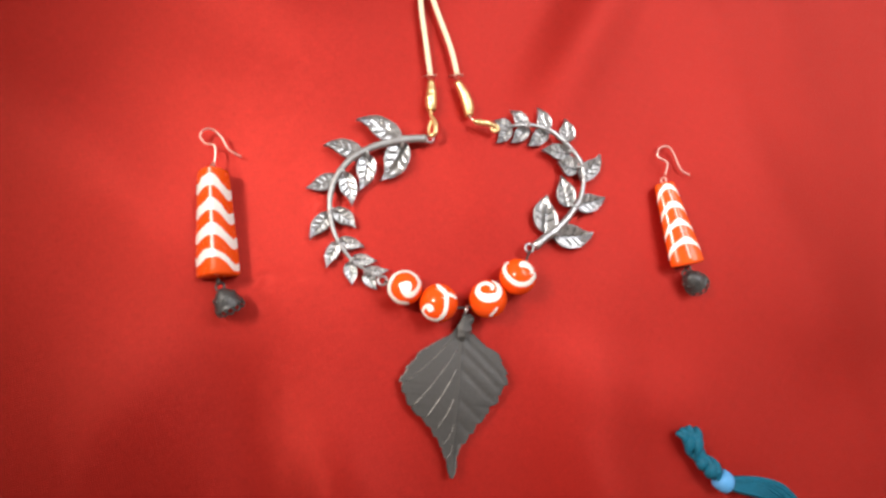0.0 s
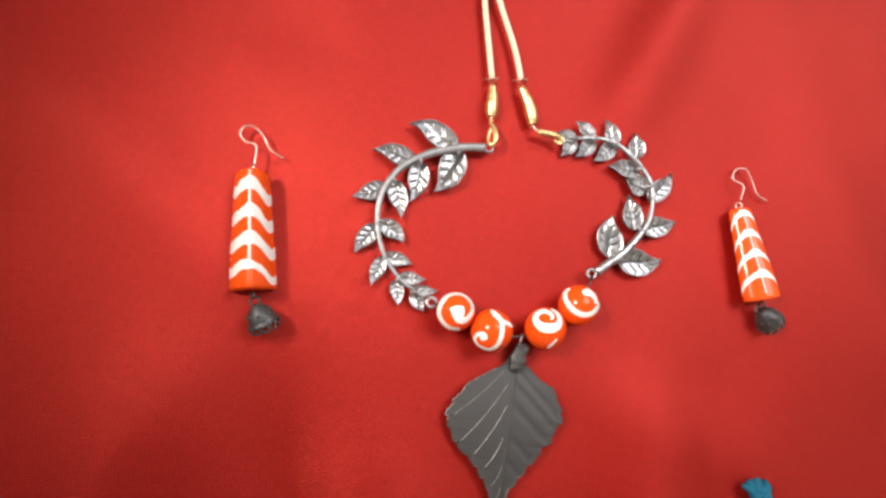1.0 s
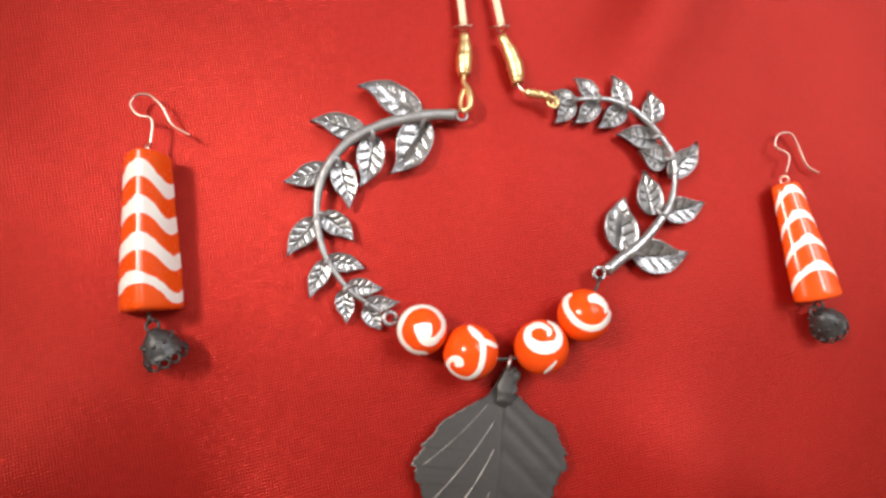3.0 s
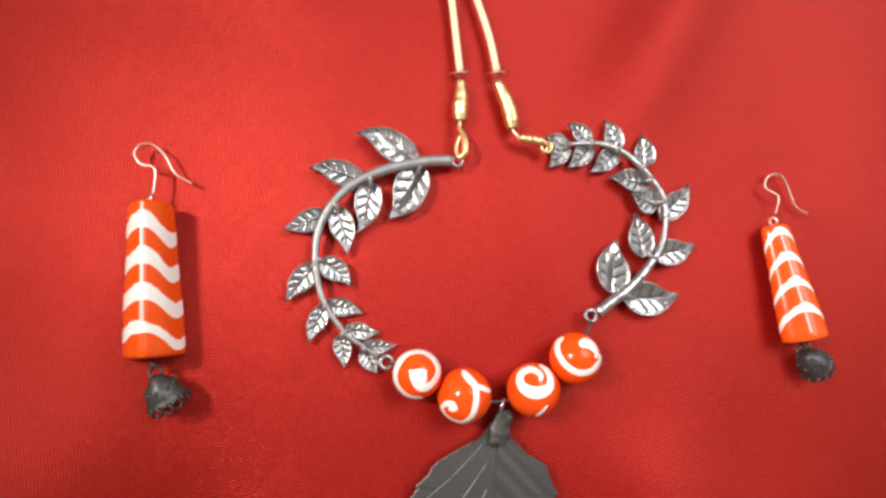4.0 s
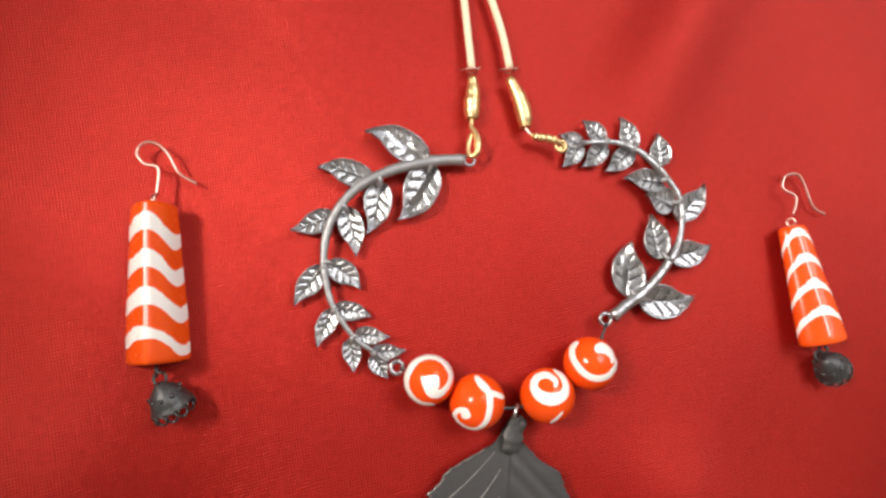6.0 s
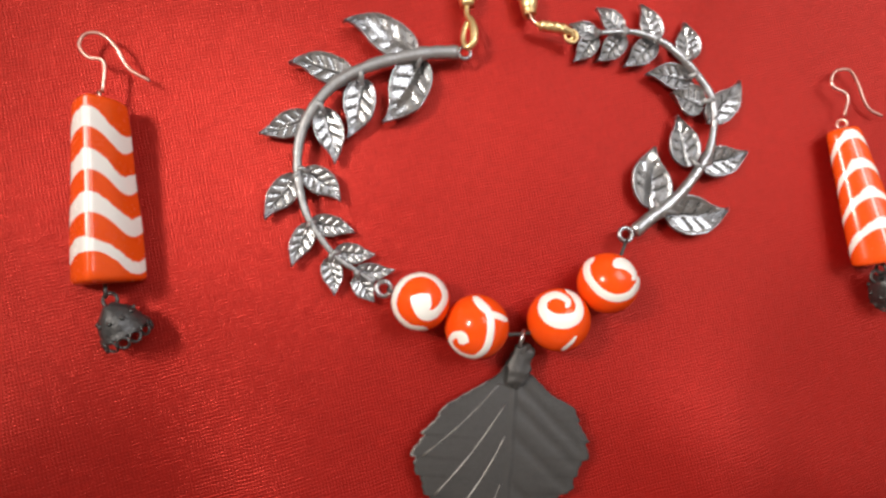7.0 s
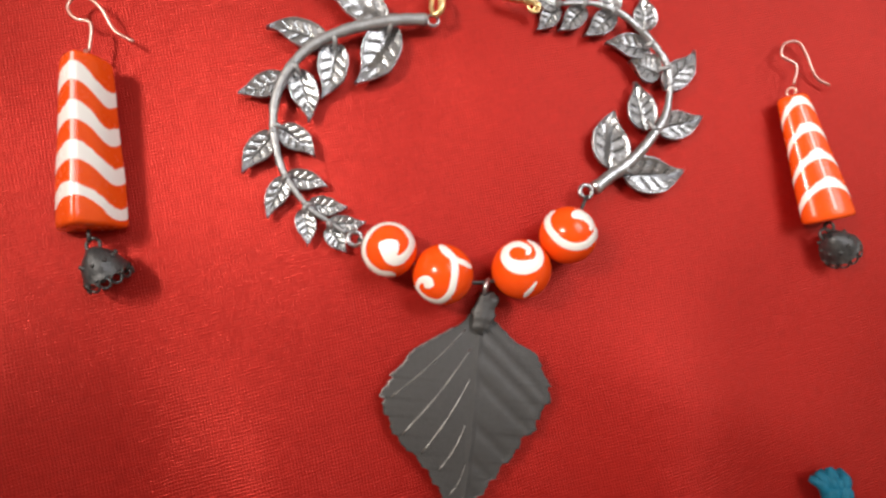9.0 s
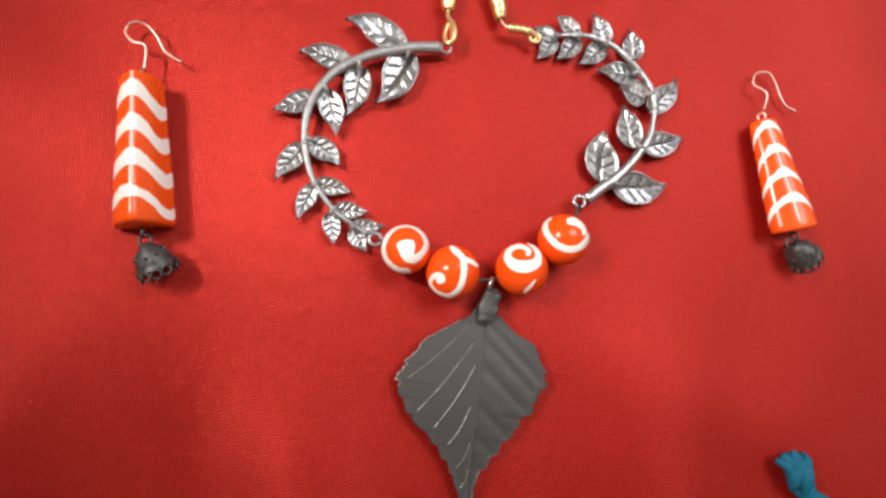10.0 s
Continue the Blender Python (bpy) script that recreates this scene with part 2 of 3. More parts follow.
def leaf_blade(base, tip, width, parent, hook=0.12, z=0.003):
    """One cast leaf: raised rim, sunk blackened veins, domed lobes between them."""
    bm = bmesh.new()
    a, b = Vector((base[0], base[1], 0)), Vector((tip[0], tip[1], 0))
    a, b = a - 0.06 * (b - a), b + 0.02 * (b - a)
    d = b - a
    length = d.length
    u = d / length
    v = Vector((-u.y, u.x, 0))
    rows, cols = 60, 36
    top, veins = [], []
    for i in range(rows + 1):
        s = i / rows
        half = 0.53 * width * max(0.0, math.sin(math.pi * s ** 0.70)) ** 0.72 * (1 - 0.5 * max(0.0, (s - 0.6) / 0.4))
        half = max(half, 0.035 * width, 0.08 * width * (1 - s))
        bend = hook * length * (1.6 * max(0.0, s - 0.62) ** 2 - 0.231 * s * s)
        line = []
        for j in range(cols + 1):
            w = 2 * j / cols - 1
            q = abs(w)
            rim = math.exp(-((q - 0.94) / 0.07) ** 2)
            mid = math.exp(-((w * half / width - 0.018) / 0.028) ** 2) * (s < 0.80)
            rib = math.exp(-((w * half / width + 0.03) / 0.03) ** 2) * max(0.0, 1 - s / 0.8)
            phase = ((s - 0.17 * q) * 5.6) % 1.0
            inside = 0.10 < s - 0.17 * q < 0.74 and 0.10 < q < 0.76
            lateral = math.exp(-((phase - 0.5) / 0.10) ** 2) * inside
            lobe = math.sin(math.pi * ((phase + 0.5) % 1.0)) * (1 - rim) * min(1, q * 3) * (0.08 < s < 0.86)
            cup = 0.12 * width * q + 0.02 * length * math.sin(math.pi * s) + 0.03 * length * max(0.0, s - 0.7)
            hgt = z + cup + 0.00038 * rim - 0.00022 * mid + 0.00035 * rib - 0.00022 * lateral + 0.00010 * lobe
            line.append(bm.verts.new(a + u * (s * length) + v * (w * half + bend) + Vector((0, 0, hgt))))
            veins.append(max(lateral, 1.05 * mid * (s > 0.03)))
        top.append(line)
    for i in range(rows):
        for j in range(cols):
            f = bm.faces.new((top[i][j], top[i][j + 1], top[i + 1][j + 1], top[i + 1][j]))
            k = i * (cols + 1) + j
            f.material_index = int(sum((veins[k], veins[k + 1], veins[k + cols + 1], veins[k + cols + 2])) > 2.0)
    edge = [r[0] for r in top] + top[-1][1:] + [r[-1] for r in top[-2::-1]] + top[0][-2:0:-1]
    low = [bm.verts.new(vv.co - Vector((0, 0, 0.0009))) for vv in edge]
    for k in range(len(edge)):
        q = (k + 1) % len(edge)
        bm.faces.new((edge[q], edge[k], low[k], low[q]))
    bm.faces.new(low)
    return part("leaf", bm, [SILVER, TARNISH], parent)


def branch_link(stem, radii, leaves, hooks, mat, label):
    bm = bmesh.new()
    line = smooth_line([(*p, r) for p, r in zip(stem, radii)], 5)
    sweep(bm, [(x, y, 0.0033) for i, (x, y, r) in enumerate(line)], [r * (1 + 0.06 * math.sin(2.1 * i) + 0.05 * math.sin(0.9 * i + 1)) for i, (*_, r) in enumerate(line)], 12, 0.8)
    link = part("branch_link", bm, mat, necklace, label)
    for (bx, by, tx, ty, w), hook in zip(leaves, hooks):
        leaf_blade((bx, by), (tx, ty), w * 1.02, link, 0.75 * hook, 0.0006 + random.uniform(0, 0.0004))
        near = min(line, key=lambda q: math.hypot(q[0] - bx, q[1] - by))
        bm = bmesh.new()
        sweep(bm, [(near[0], near[1], 0.0036), ((near[0] + bx) / 2, (near[1] + by) / 2, 0.0036), (bx + 0.12 * (tx - bx), by + 0.12 * (ty - by), 0.0032)], [0.0009, 0.0008, 0.0006], 8)
        part("stalk", bm, MATTE, link)
    return link


def jump_ring(c, r, wire, mat, parent, tilt=0.0, turn=0.0, name="ring", label=""):
    bm = bmesh.new()
    sweep(bm, ring_points(c, r, 20, tilt, turn), wire, 8, closed=True)
    return part(name, bm, mat, parent, label)


LEFT_STEM = [(-0.0153, 0.0749), (-0.0225, 0.0742), (-0.0297, 0.0725), (-0.0367, 0.0701), (-0.0437, 0.0665), (-0.0492, 0.0616), (-0.0533, 0.0551), (-0.0552, 0.0488), (-0.0554, 0.0417), (-0.0544, 0.0357), (-0.0526, 0.0301), (-0.0495, 0.0251), (-0.0452, 0.0200), (-0.0409, 0.0172), (-0.0357, 0.0139)]
LEFT_LEAVES = [
    (-0.0270, 0.0754, -0.0450, 0.0815, 0.0089),
    (-0.0248, 0.0719, -0.0343, 0.0557, 0.0102),
    (-0.0432, 0.0674, -0.0584, 0.0694, 0.0073),
    (-0.0397, 0.0658, -0.0433, 0.0512, 0.0078),
    (-0.0533, 0.0555, -0.0651, 0.0507, 0.0063),
    (-0.0495, 0.0575, -0.0464, 0.0442, 0.0069),
    (-0.0533, 0.0418, -0.0448, 0.0345, 0.0064),
    (-0.0559, 0.0400, -0.0628, 0.0293, 0.0063),
    (-0.0514, 0.0287, -0.0411, 0.0265, 0.0052),
    (-0.0521, 0.0280, -0.0559, 0.0176, 0.0052),
    (-0.0452, 0.0213, -0.0357, 0.0211, 0.0049),
    (-0.0468, 0.0196, -0.0455, 0.0107, 0.0050),
    (-0.0404, 0.0163, -0.0306, 0.0173, 0.0043),
    (-0.0400, 0.0155, -0.0356, 0.0092, 0.0051),
]
RIGHT_STEM = [(0.0332, 0.0289), (0.0386, 0.0333), (0.0446, 0.0377), (0.0507, 0.0445), (0.0554, 0.0514), (0.0571, 0.0582), (0.0575, 0.0621), (0.0567, 0.0679), (0.0532, 0.0731), (0.0478, 0.0786), (0.0420, 0.0826), (0.0351, 0.0845), (0.0292, 0.0843), (0.0235, 0.0835)]
RIGHT_LEAVES = [
    (0.0235, 0.0837, 0.0161, 0.0860, 0.0049),
    (0.0235, 0.0832, 0.0174, 0.0760, 0.0053),
    (0.0312, 0.0857, 0.0239, 0.0912, 0.0057),
    (0.0316, 0.0838, 0.0240, 0.0764, 0.0059),
    (0.0415, 0.0840, 0.0368, 0.0934, 0.0065),
    (0.0410, 0.0830, 0.0319, 0.0755, 0.0062),
    (0.0514, 0.0793, 0.0500, 0.0893, 0.0073),
    (0.0517, 0.0730, 0.0385, 0.0736, 0.0070),
    (0.0549, 0.0659, 0.0460, 0.0687, 0.0086),
    (0.0573, 0.0616, 0.0664, 0.0734, 0.0077),
    (0.0503, 0.0488, 0.0471, 0.0620, 0.0085),
    (0.0548, 0.0485, 0.0683, 0.0533, 0.0081),
    (0.0392, 0.0365, 0.0404, 0.0527, 0.0108),
    (0.0440, 0.0339, 0.0615, 0.0365, 0.0104),
]
# how far each tip flicks to one side
LEFT_HOOKS = [1, -1, 0.9, -0.8, -0.4, -0.5, -0.8, 0.5, -0.5, 0.5, 0.3, -0.4, 0.3, 0.4]
RIGHT_HOOKS = [0.3, -0.5, 0.5, -0.6, 0.6, -0.5, 0.5, 0.5, 0.2, 0.8, 0.2, 0.6, -1, 1]
left_link = branch_link(LEFT_STEM, [0.0017, 0.0018, 0.0017, 0.0016, 0.0015, 0.0014, 0.0013, 0.0012, 0.0011, 0.0010, 0.0009, 0.0008, 0.0007, 0.0006, 0.0006], LEFT_LEAVES, LEFT_HOOKS, MATTE, "dull antique silver branch of fourteen veined leaves")
right_link = branch_link(RIGHT_STEM, [0.0018, 0.0019, 0.0017, 0.0014, 0.0012, 0.0010, 0.0010, 0.0010, 0.0011, 0.0011, 0.0010, 0.0008, 0.0007, 0.0006], RIGHT_LEAVES, RIGHT_HOOKS, RIPPLED, "bright antique silver branch of fourteen veined leaves")
jump_ring((-0.0136, 0.0748, 0.0034), 0.0016, 0.0005, SILVER, left_link)
jump_ring((-0.0333, 0.0124, 0.0042), 0.0018, 0.0006, SILVER, left_link)
jump_ring((0.03065, 0.0281, 0.0036), 0.0018, 0.0006, SILVER, right_link)
jump_ring((0.0158, 0.0818, 0.0034), 0.0017, 0.0005, GOLD, right_link)


def bead(c, r, squash, turn, swirls, label):
    """A glazed ball with raised swirls of white enamel; the strokes are laid out over its upper face."""
    bm = bmesh.new()
    prof = [(max(0.00001, r * math.cos(a)), r * squash * math.sin(a)) for a in (math.pi * (k / 22 - 0.5) for k in range(23))]
    lathe(bm, prof, 40)
    ball = part("bead", bm, ORANGE, necklace, label, m=pose(*c, 0, turn, 0))
    for stroke in swirls:
        bm = bmesh.new()
        line = smooth_line(stroke, 8)
        rows = []
        for i, (x, y, w) in enumerate(line):
            ax, ay, _ = line[max(0, i - 1)]
            bx, by, _ = line[min(len(line) - 1, i + 1)]
            d = math.hypot(bx - ax, by - ay) or 1
            nx, ny = -(by - ay) / d, (bx - ax) / d
            cap = 0.25 if i in (0, len(line) - 1) else (0.75 if i in (1, len(line) - 2) else 1)
            row = []
            for k in range(7):
                o = (k / 3 - 1) * w * cap
                px, py = x + nx * o, y + ny * o
                q = math.hypot(px, py)
                if q > 0.985:
                    px, py, q = px / q * 0.985, py / q * 0.985, 0.985
                lift = r * (1.004 + 0.010 * (1 - ((k - 3) / 3) ** 2))
                row.append(bm.verts.new((px * lift, py * lift, math.sqrt(1 - q * q) * lift * squash)))
            rows.append(row)
        for p, q in zip(rows, rows[1:]):
            for k in range(6):
                bm.faces.new((p[k], p[k + 1], q[k + 1], q[k]))
        part("swirl", bm, WHITE, ball)
    return ball


R = 0.0080
LIE = 0.0068
bead((-0.02445, 0.0094, LIE), R * 0.90, 1.0, -6, [
    [(-.03, .25, .30), (.02, -.05, .33), (.13, -.38, .24), (.42, -.42, .15), (.72, -.1, .11), (.80, .3, .11), (.5, .75, .11), (0, .92, .10), (-.55, .72, .11), (-.88, .1, .10), (-.8, -.45, .11), (-.35, -.86, .11), (.25, -.93, .10)]],
    "orange glazed bead with a white spiral")
bead((-0.0103, 0.0034, LIE), R, 1.0, -10, [
    [(-.12, .92, .08), (.1, .68, .13), (.35, .4, .11), (.38, -.1, .11), (.25, -.62, .10), (-.1, -.9, .08), (-.55, -.78, .07), (-.80, -.5, .07), (-.7, -.25, .09), (-.47, -.27, .15), (-.40, -.50, .16)],
    [(.33, .42, .10), (.65, .33, .09), (.93, .2, .07)]],
    "orange glazed bead with a forked white curl")
bead((0.01085, 0.0053, LIE), R, 1.0, -17, [
    [(.2, .38, .06), (.24, .6, .09), (-.1, .78, .11), (-.45, .62, .12), (-.5, .3, .15), (-.25, .04, .2), (.15, -.02, .22), (.5, .12, .17), (.6, .45, .12), (.45, .78, .10), (.2, .95, .06)],
    [(.5, -.45, .03), (.32, -.7, .06), (.08, -.93, .06)]],
    "orange glazed bead with a thick white hook")
bead((0.0238, 0.0149, LIE + 0.0006), R * 0.98, 1.0, -20, [
    [(-.45, .8, .06), (-.67, .55, .10), (-.64, .15, .11), (-.3, -.3, .12), (.15, -.5, .12), (.6, -.4, .11), (.90, -.05, .10), (.93, .2, .08)],
    [(.12, .5, .10), (.35, .6, .19), (.6, .5, .16), (.78, .25, .10), (.72, .05, .05)]],
    "orange glazed bead with a white band and curl")

# wire that runs through the beads
bm = bmesh.new()
sweep(bm, smooth_line([(-0.0325, 0.0122, 0.0045), (-0.0245, 0.0089, 0.0066), (-0.0103, 0.0028, 0.0066), (0.0005, 0.0016, 0.0062), (0.01085, 0.0049, 0.0066), (0.0238, 0.0146, 0.007), (0.0305, 0.0265, 0.0045)], 6), 0.0005, 8)
part("bead_wire", bm, TARNISH, necklace, "thin dark bead wire")


def leaf_pendant():
    """A flat cast leaf with a saw-toothed edge and raised side veins."""
    left = [(0, 0.0012), (0.06, 0.0030), (0.097, 0.0046), (0.224, 0.0170), (0.291, 0.0198), (0.342, 0.0225), (0.407, 0.0242), (0.455, 0.0240), (0.56, 0.0204), (0.59, 0.0192), (0.646, 0.0142), (0.70, 0.0110), (0.747, 0.0084), (0.80, 0.0058), (0.839, 0.0049), (0.869, 0.0037), (0.915, 0.0025), (0.96, 0.0018), (1, 0.0006)]
    right = [(0, 0.0012), (0.071, 0.0034), (0.157, 0.0100), (0.197, 0.0162), (0.258, 0.0180), (0.332, 0.0209), (0.379, 0.0212), (0.447, 0.0184), (0.51, 0.0177), (0.548, 0.0142), (0.612, 0.0125), (0.66, 0.0098), (0.73, 0.0064), (0.78, 0.0044), (0.814, 0.0028), (0.85, 0.0018), (0.96, 0.0016), (1, 0.0006)]
    a, b = Vector((0.0010, -0.0032, 0)), Vector((-0.0043, -0.0666, 0))
    u = (b - a).normalized()
    v = Vector((-u.y, u.x, 0))
    length = (b - a).length
    lx, ly = zip(*left)
    rx, ry = zip(*right)
    bm = bmesh.new()
    rows, cols = 180, 64
    grid = []
    for i in range(rows + 1):
        s = i / rows
        wl, wr = float(np.interp(s, lx, ly)), float(np.interp(s, rx, ry))
        # coarse teeth that lean towards the tip, each side with its own rhythm
        for side in (0, 1):
            run = s * 14.5 + 0.37 * side + 0.25 * math.sin(9 * s + side)
            size = 0.0017 * min(1, max(0, (s - 0.17) * 6)) * min(1, max(0, (0.97 - s) * 5)) * (0.75 + 0.25 * math.sin(math.floor(run) * 2.6 + side))
            saw = size * ((run % 1.0) - 0.65) + 0.00012 * math.sin(s * 211 + side)
            wl, wr = (wl + saw, wr) if side == 0 else (wl, wr + saw)
        line = []
        for j in range(cols + 1):
            w = 2 * j / cols - 1
            off = w * (wr if w > 0 else wl)
            q = abs(w)
            h = 0.0032 + 0.0016 * math.sin(math.pi * min(1, s * 1.1)) * (1 - q ** 2) + 0.0006 * (q ** 3)
            h += 0.00024 * math.exp(-(off / 0.0007) ** 2)
            # side veins run from the rib outward and down
            run = s - 0.62 * abs(off) / length * 1.35
            for k, start in enumerate((0.115, 0.20, 0.315, 0.50, 0.64, 0.76, 0.85)):
                dist = (run - start) * length * 0.8
                fade = 1 - min(1, max(0, (q - 0.84) / 0.1))
                if w > 0:
                    h -= 0.00025 * math.exp(-(dist / 0.0014) ** 2) * fade
            line.append(bm.verts.new(a + u * (s * length) + v * off + Vector((0, 0, h))))
        grid.append(line)
    for i in range(rows):
        for j in range(cols):
            bm.faces.new((grid[i][j], grid[i][j + 1], grid[i + 1][j + 1], grid[i + 1][j]))
    edge = [r[0] for r in grid] + grid[-1][1:] + [r[-1] for r in grid[-2::-1]] + grid[0][-2:0:-1]
    low = [bm.verts.new(e.co - Vector((0, 0, 0.0011))) for e in edge]
    for k in range(len(edge)):
        q = (k + 1) % len(edge)
        bm.faces.new((edge[k], edge[q], low[q], low[k]))
    bm.faces.new(low)
    grid_edge = [r[0].co.copy() for r in grid[22:82]]
    blade = part("leaf_pendant", bm, PEWTER, necklace, "dark grey pewter leaf pendant with toothed edge")
    # thin bright crests on the veins of one half
    for (x0, y0, x1, y1), wd in (((-0.0037, -0.0109, -0.0229, -0.0282), 1), ((-0.0022, -0.0159, -0.0199, -0.0376), 1), ((-0.0024, -0.0236, -0.0148, -0.0423), 1), ((-0.0037, -0.0355, -0.0103, -0.0466), 0.9), ((-0.0036, -0.0455, -0.0076, -0.0530), 0.7), ((-0.0040, -0.0535, -0.0062, -0.0585), 0.6)):
        bm = bmesh.new()
        pts = []
        for k in range(13):
            t = k / 12
            x, y = x0 + (x1 - x0) * t, y0 + (y1 - y0) * t
            sag = 0.0007 * math.sin(math.pi * t)
            rel = (Vector((x, y, 0)) - a)
            s, off = rel.dot(u) / length, rel.dot(v)
            q = min(1, abs(off) / max(0.001, np.interp(s, lx, ly)))
            pts.append((x + sag * 0.7, y - sag * 0.7, 0.00335 + 0.0016 * math.sin(math.pi * min(1, s * 1.1)) * (1 - q ** 2) + 0.0006 * q ** 3))
        sweep(bm, pts, [0.00023 * wd * (0.45 + 0.55 * abs(math.sin(2.3 * k + wd * 5))) for k in range(13)], 8, 0.9)
        part("vein", bm, PALE_PEWTER, blade, "thin bright vein")
    # a pale strip puts a rim highlight on the upper edge of the same half
    bm = bmesh.new()
    sweep(bm, grid_edge, [0.00026 * (0.35 + 0.65 * abs(math.sin(0.55 * k))) for k in range(len(grid_edge))], 6)
    part("rim_highlight", bm, PALE_PEWTER, blade, "bright rim highlight strip")
    bm = bmesh.new()
    sweep(bm, smooth_line([(0.0021, -0.0010, 0.0050), (0.0020, -0.0028, 0.0050), (0.0013, -0.0055, 0.0050), (0.0008, -0.0085, 0.0052), (0.0003, -0.0108, 0.0051), (0.0000, -0.0122, 0.0044)], 5), [0.0010 + 0.0019 * math.sin(math.pi * min(1, 0.12 + k / 25)) ** 0.6 for k in range(26)], 18, 0.34)
    for vert in bm.verts:
        vert.co += 0.0009 * noise.noise_vector(vert.co * 520) * Vector((1, 1, 0.7))
    part("bail", bm, PEWTER, blade)
    bm = bmesh.new()
    sweep(bm, ring_points((0.0016, 0.0004, 0.0056), 0.0020, 18, 72, 75), 0.00055, 8, closed=True)
    part("ring", bm, SILVER, blade, "small silver jump ring")


leaf_pendant()


# ---- cord, end caps and hooks ----
def cord(points, r, name="cord", z=0.0022):
    bm = bmesh.new()
    pts = [p if len(p) == 3 else (*p, z) for p in points]
    line = smooth_line(pts, 8)
    sweep(bm, line, [r * (1 + 0.03 * math.sin(i * 2.7)) for i in range(len(line))], 12)
    return part(name, bm, CREAM, necklace, "cream waxed cotton cord")


CR = 0.00120
cord([(-0.0182, 0.1527), (-0.0175, 0.1475), (-0.0177, 0.1380), (-0.0155, 0.1213), (-0.0132, 0.1046)], CR)
cord([(-0.0153, 0.1532), (-0.0144, 0.1481), (-0.0102, 0.1357), (-0.0040, 0.1187), (-0.0009, 0.1061)], CR)
cord([(-0.0182, 0.1530, 0.0045), (-0.0225, 0.1580, 0.0030), (-0.0290, 0.1690, 0.0022), (-0.034, 0.185, 0.0022), (-0.030, 0.215, 0.0022)], CR)
cord([(-0.0150, 0.1540, 0.0045), (-0.0112, 0.1595, 0.0030), (-0.0040, 0.1705, 0.0022), (0.003, 0.186, 0.0022), (0.002, 0.215, 0.0022)], CR)
cord([(-0.0155, 0.1525, 0.0052), (-0.0125, 0.1580, 0.0048), (-0.0075, 0.1665, 0.0030), (-0.001, 0.176, 0.0022), (0.006, 0.19, 0.0022)], CR * 0.95)


def knot():
    bm = bmesh.new()
    for (cx, cy, cz, rx, ry, tilt) in ((-0.0161, 0.1513, 0.0040, 0.0052, 0.0020, 12), (-0.0163, 0.1537, 0.0050, 0.0044, 0.0022, -10), (-0.0164, 0.1556, 0.0046, 0.0030, 0.0030, 30)):
        pts = []
        for k in range(24):
            w = 2 * math.pi * k / 24
            p = pose(cx, cy, cz, 0, 0, tilt) @ Vector((rx * math.cos(w), ry * math.sin(w), 0.0012 * math.sin(2 * w)))
            pts.append(p)
        sweep(bm, pts, 0.00155, 10, closed=True)
    part("knot", bm, CREAM, necklace, "tight double knot of cream cord")


knot()


def end_cap(points, radii, label):
    bm = bmesh.new()
    line = smooth_line([(*p, r) for p, r in zip(points, radii)], 5)
    sweep(bm, [(x, y, 0.0024) for x, y, r in line], [r * 1.22 * (1 + 0.05 * math.sin(i * 1.7)) for i, (x, y, r) in enumerate(line)], 14)
    return part("end_cap", bm, GOLD, necklace, label)


cap = end_cap([(-0.0131, 0.1018), (-0.0128, 0.0969), (-0.0130, 0.0921), (-0.0128, 0.0881)], [0.0011, 0.0018, 0.0021, 0.0016], "crimped gold cord end")
bm = bmesh.new()
sweep(bm, smooth_line([(-0.0129, 0.0884, 0.0026), (-0.0131, 0.0856, 0.0030), (-0.0120, 0.0832, 0.0040), (-0.0114, 0.0800, 0.0050), (-0.0118, 0.0768, 0.0054), (-0.0132, 0.0757, 0.0050), (-0.0141, 0.0775, 0.0042), (-0.0139, 0.0805, 0.0038), (-0.0131, 0.0830, 0.0036)], 6), [0.00075 + 0.0004 * math.exp(-((i - 18) / 9) ** 2) for i in range(49)], 10)
part("clasp", bm, GOLD, cap, "gold hook clasp")
cap = end_cap([(-0.0011, 0.1028), (0.0020, 0.0969), (0.0039, 0.0914), (0.0043, 0.0874)], [0.0011, 0.0019, 0.0021, 0.0015], "crimped gold cord end with wound wire")
for k in range(3):
    jump_ring((0.0038 + 0.0003 * k, 0.0905 - 0.0016 * k, 0.0026), 0.0019 - 0.0002 * k, 0.0004, GOLD, cap, 78, 12, "coil")
bm = bmesh.new()
sweep(bm, smooth_line([(0.0043, 0.0876, 0.0026), (0.0050, 0.0858, 0.0030), (0.0062, 0.0846, 0.0034)], 5), 0.0005, 8)
part("link", bm, COPPER, cap, "thin copper link")
bm = bmesh.new()
sweep(bm, smooth_line([(0.0058, 0.0846, 0.0034), (0.0072, 0.0840, 0.0036), (0.0095, 0.0838, 0.0038), (0.0122, 0.0835, 0.0040), (0.0146, 0.0829, 0.0042), (0.0163, 0.0816, 0.0038), (0.0154, 0.0806, 0.0030)], 6), [0.0006 + 0.0009 * min(1, max(0, (i - 2) / 4)) * min(1, max(0, (27 - i) / 6)) * (0.85 + 0.15 * math.sin(i * 1.3)) for i in range(37)], 10)
part("clasp", bm, GOLD, cap, "gold hook clasp")
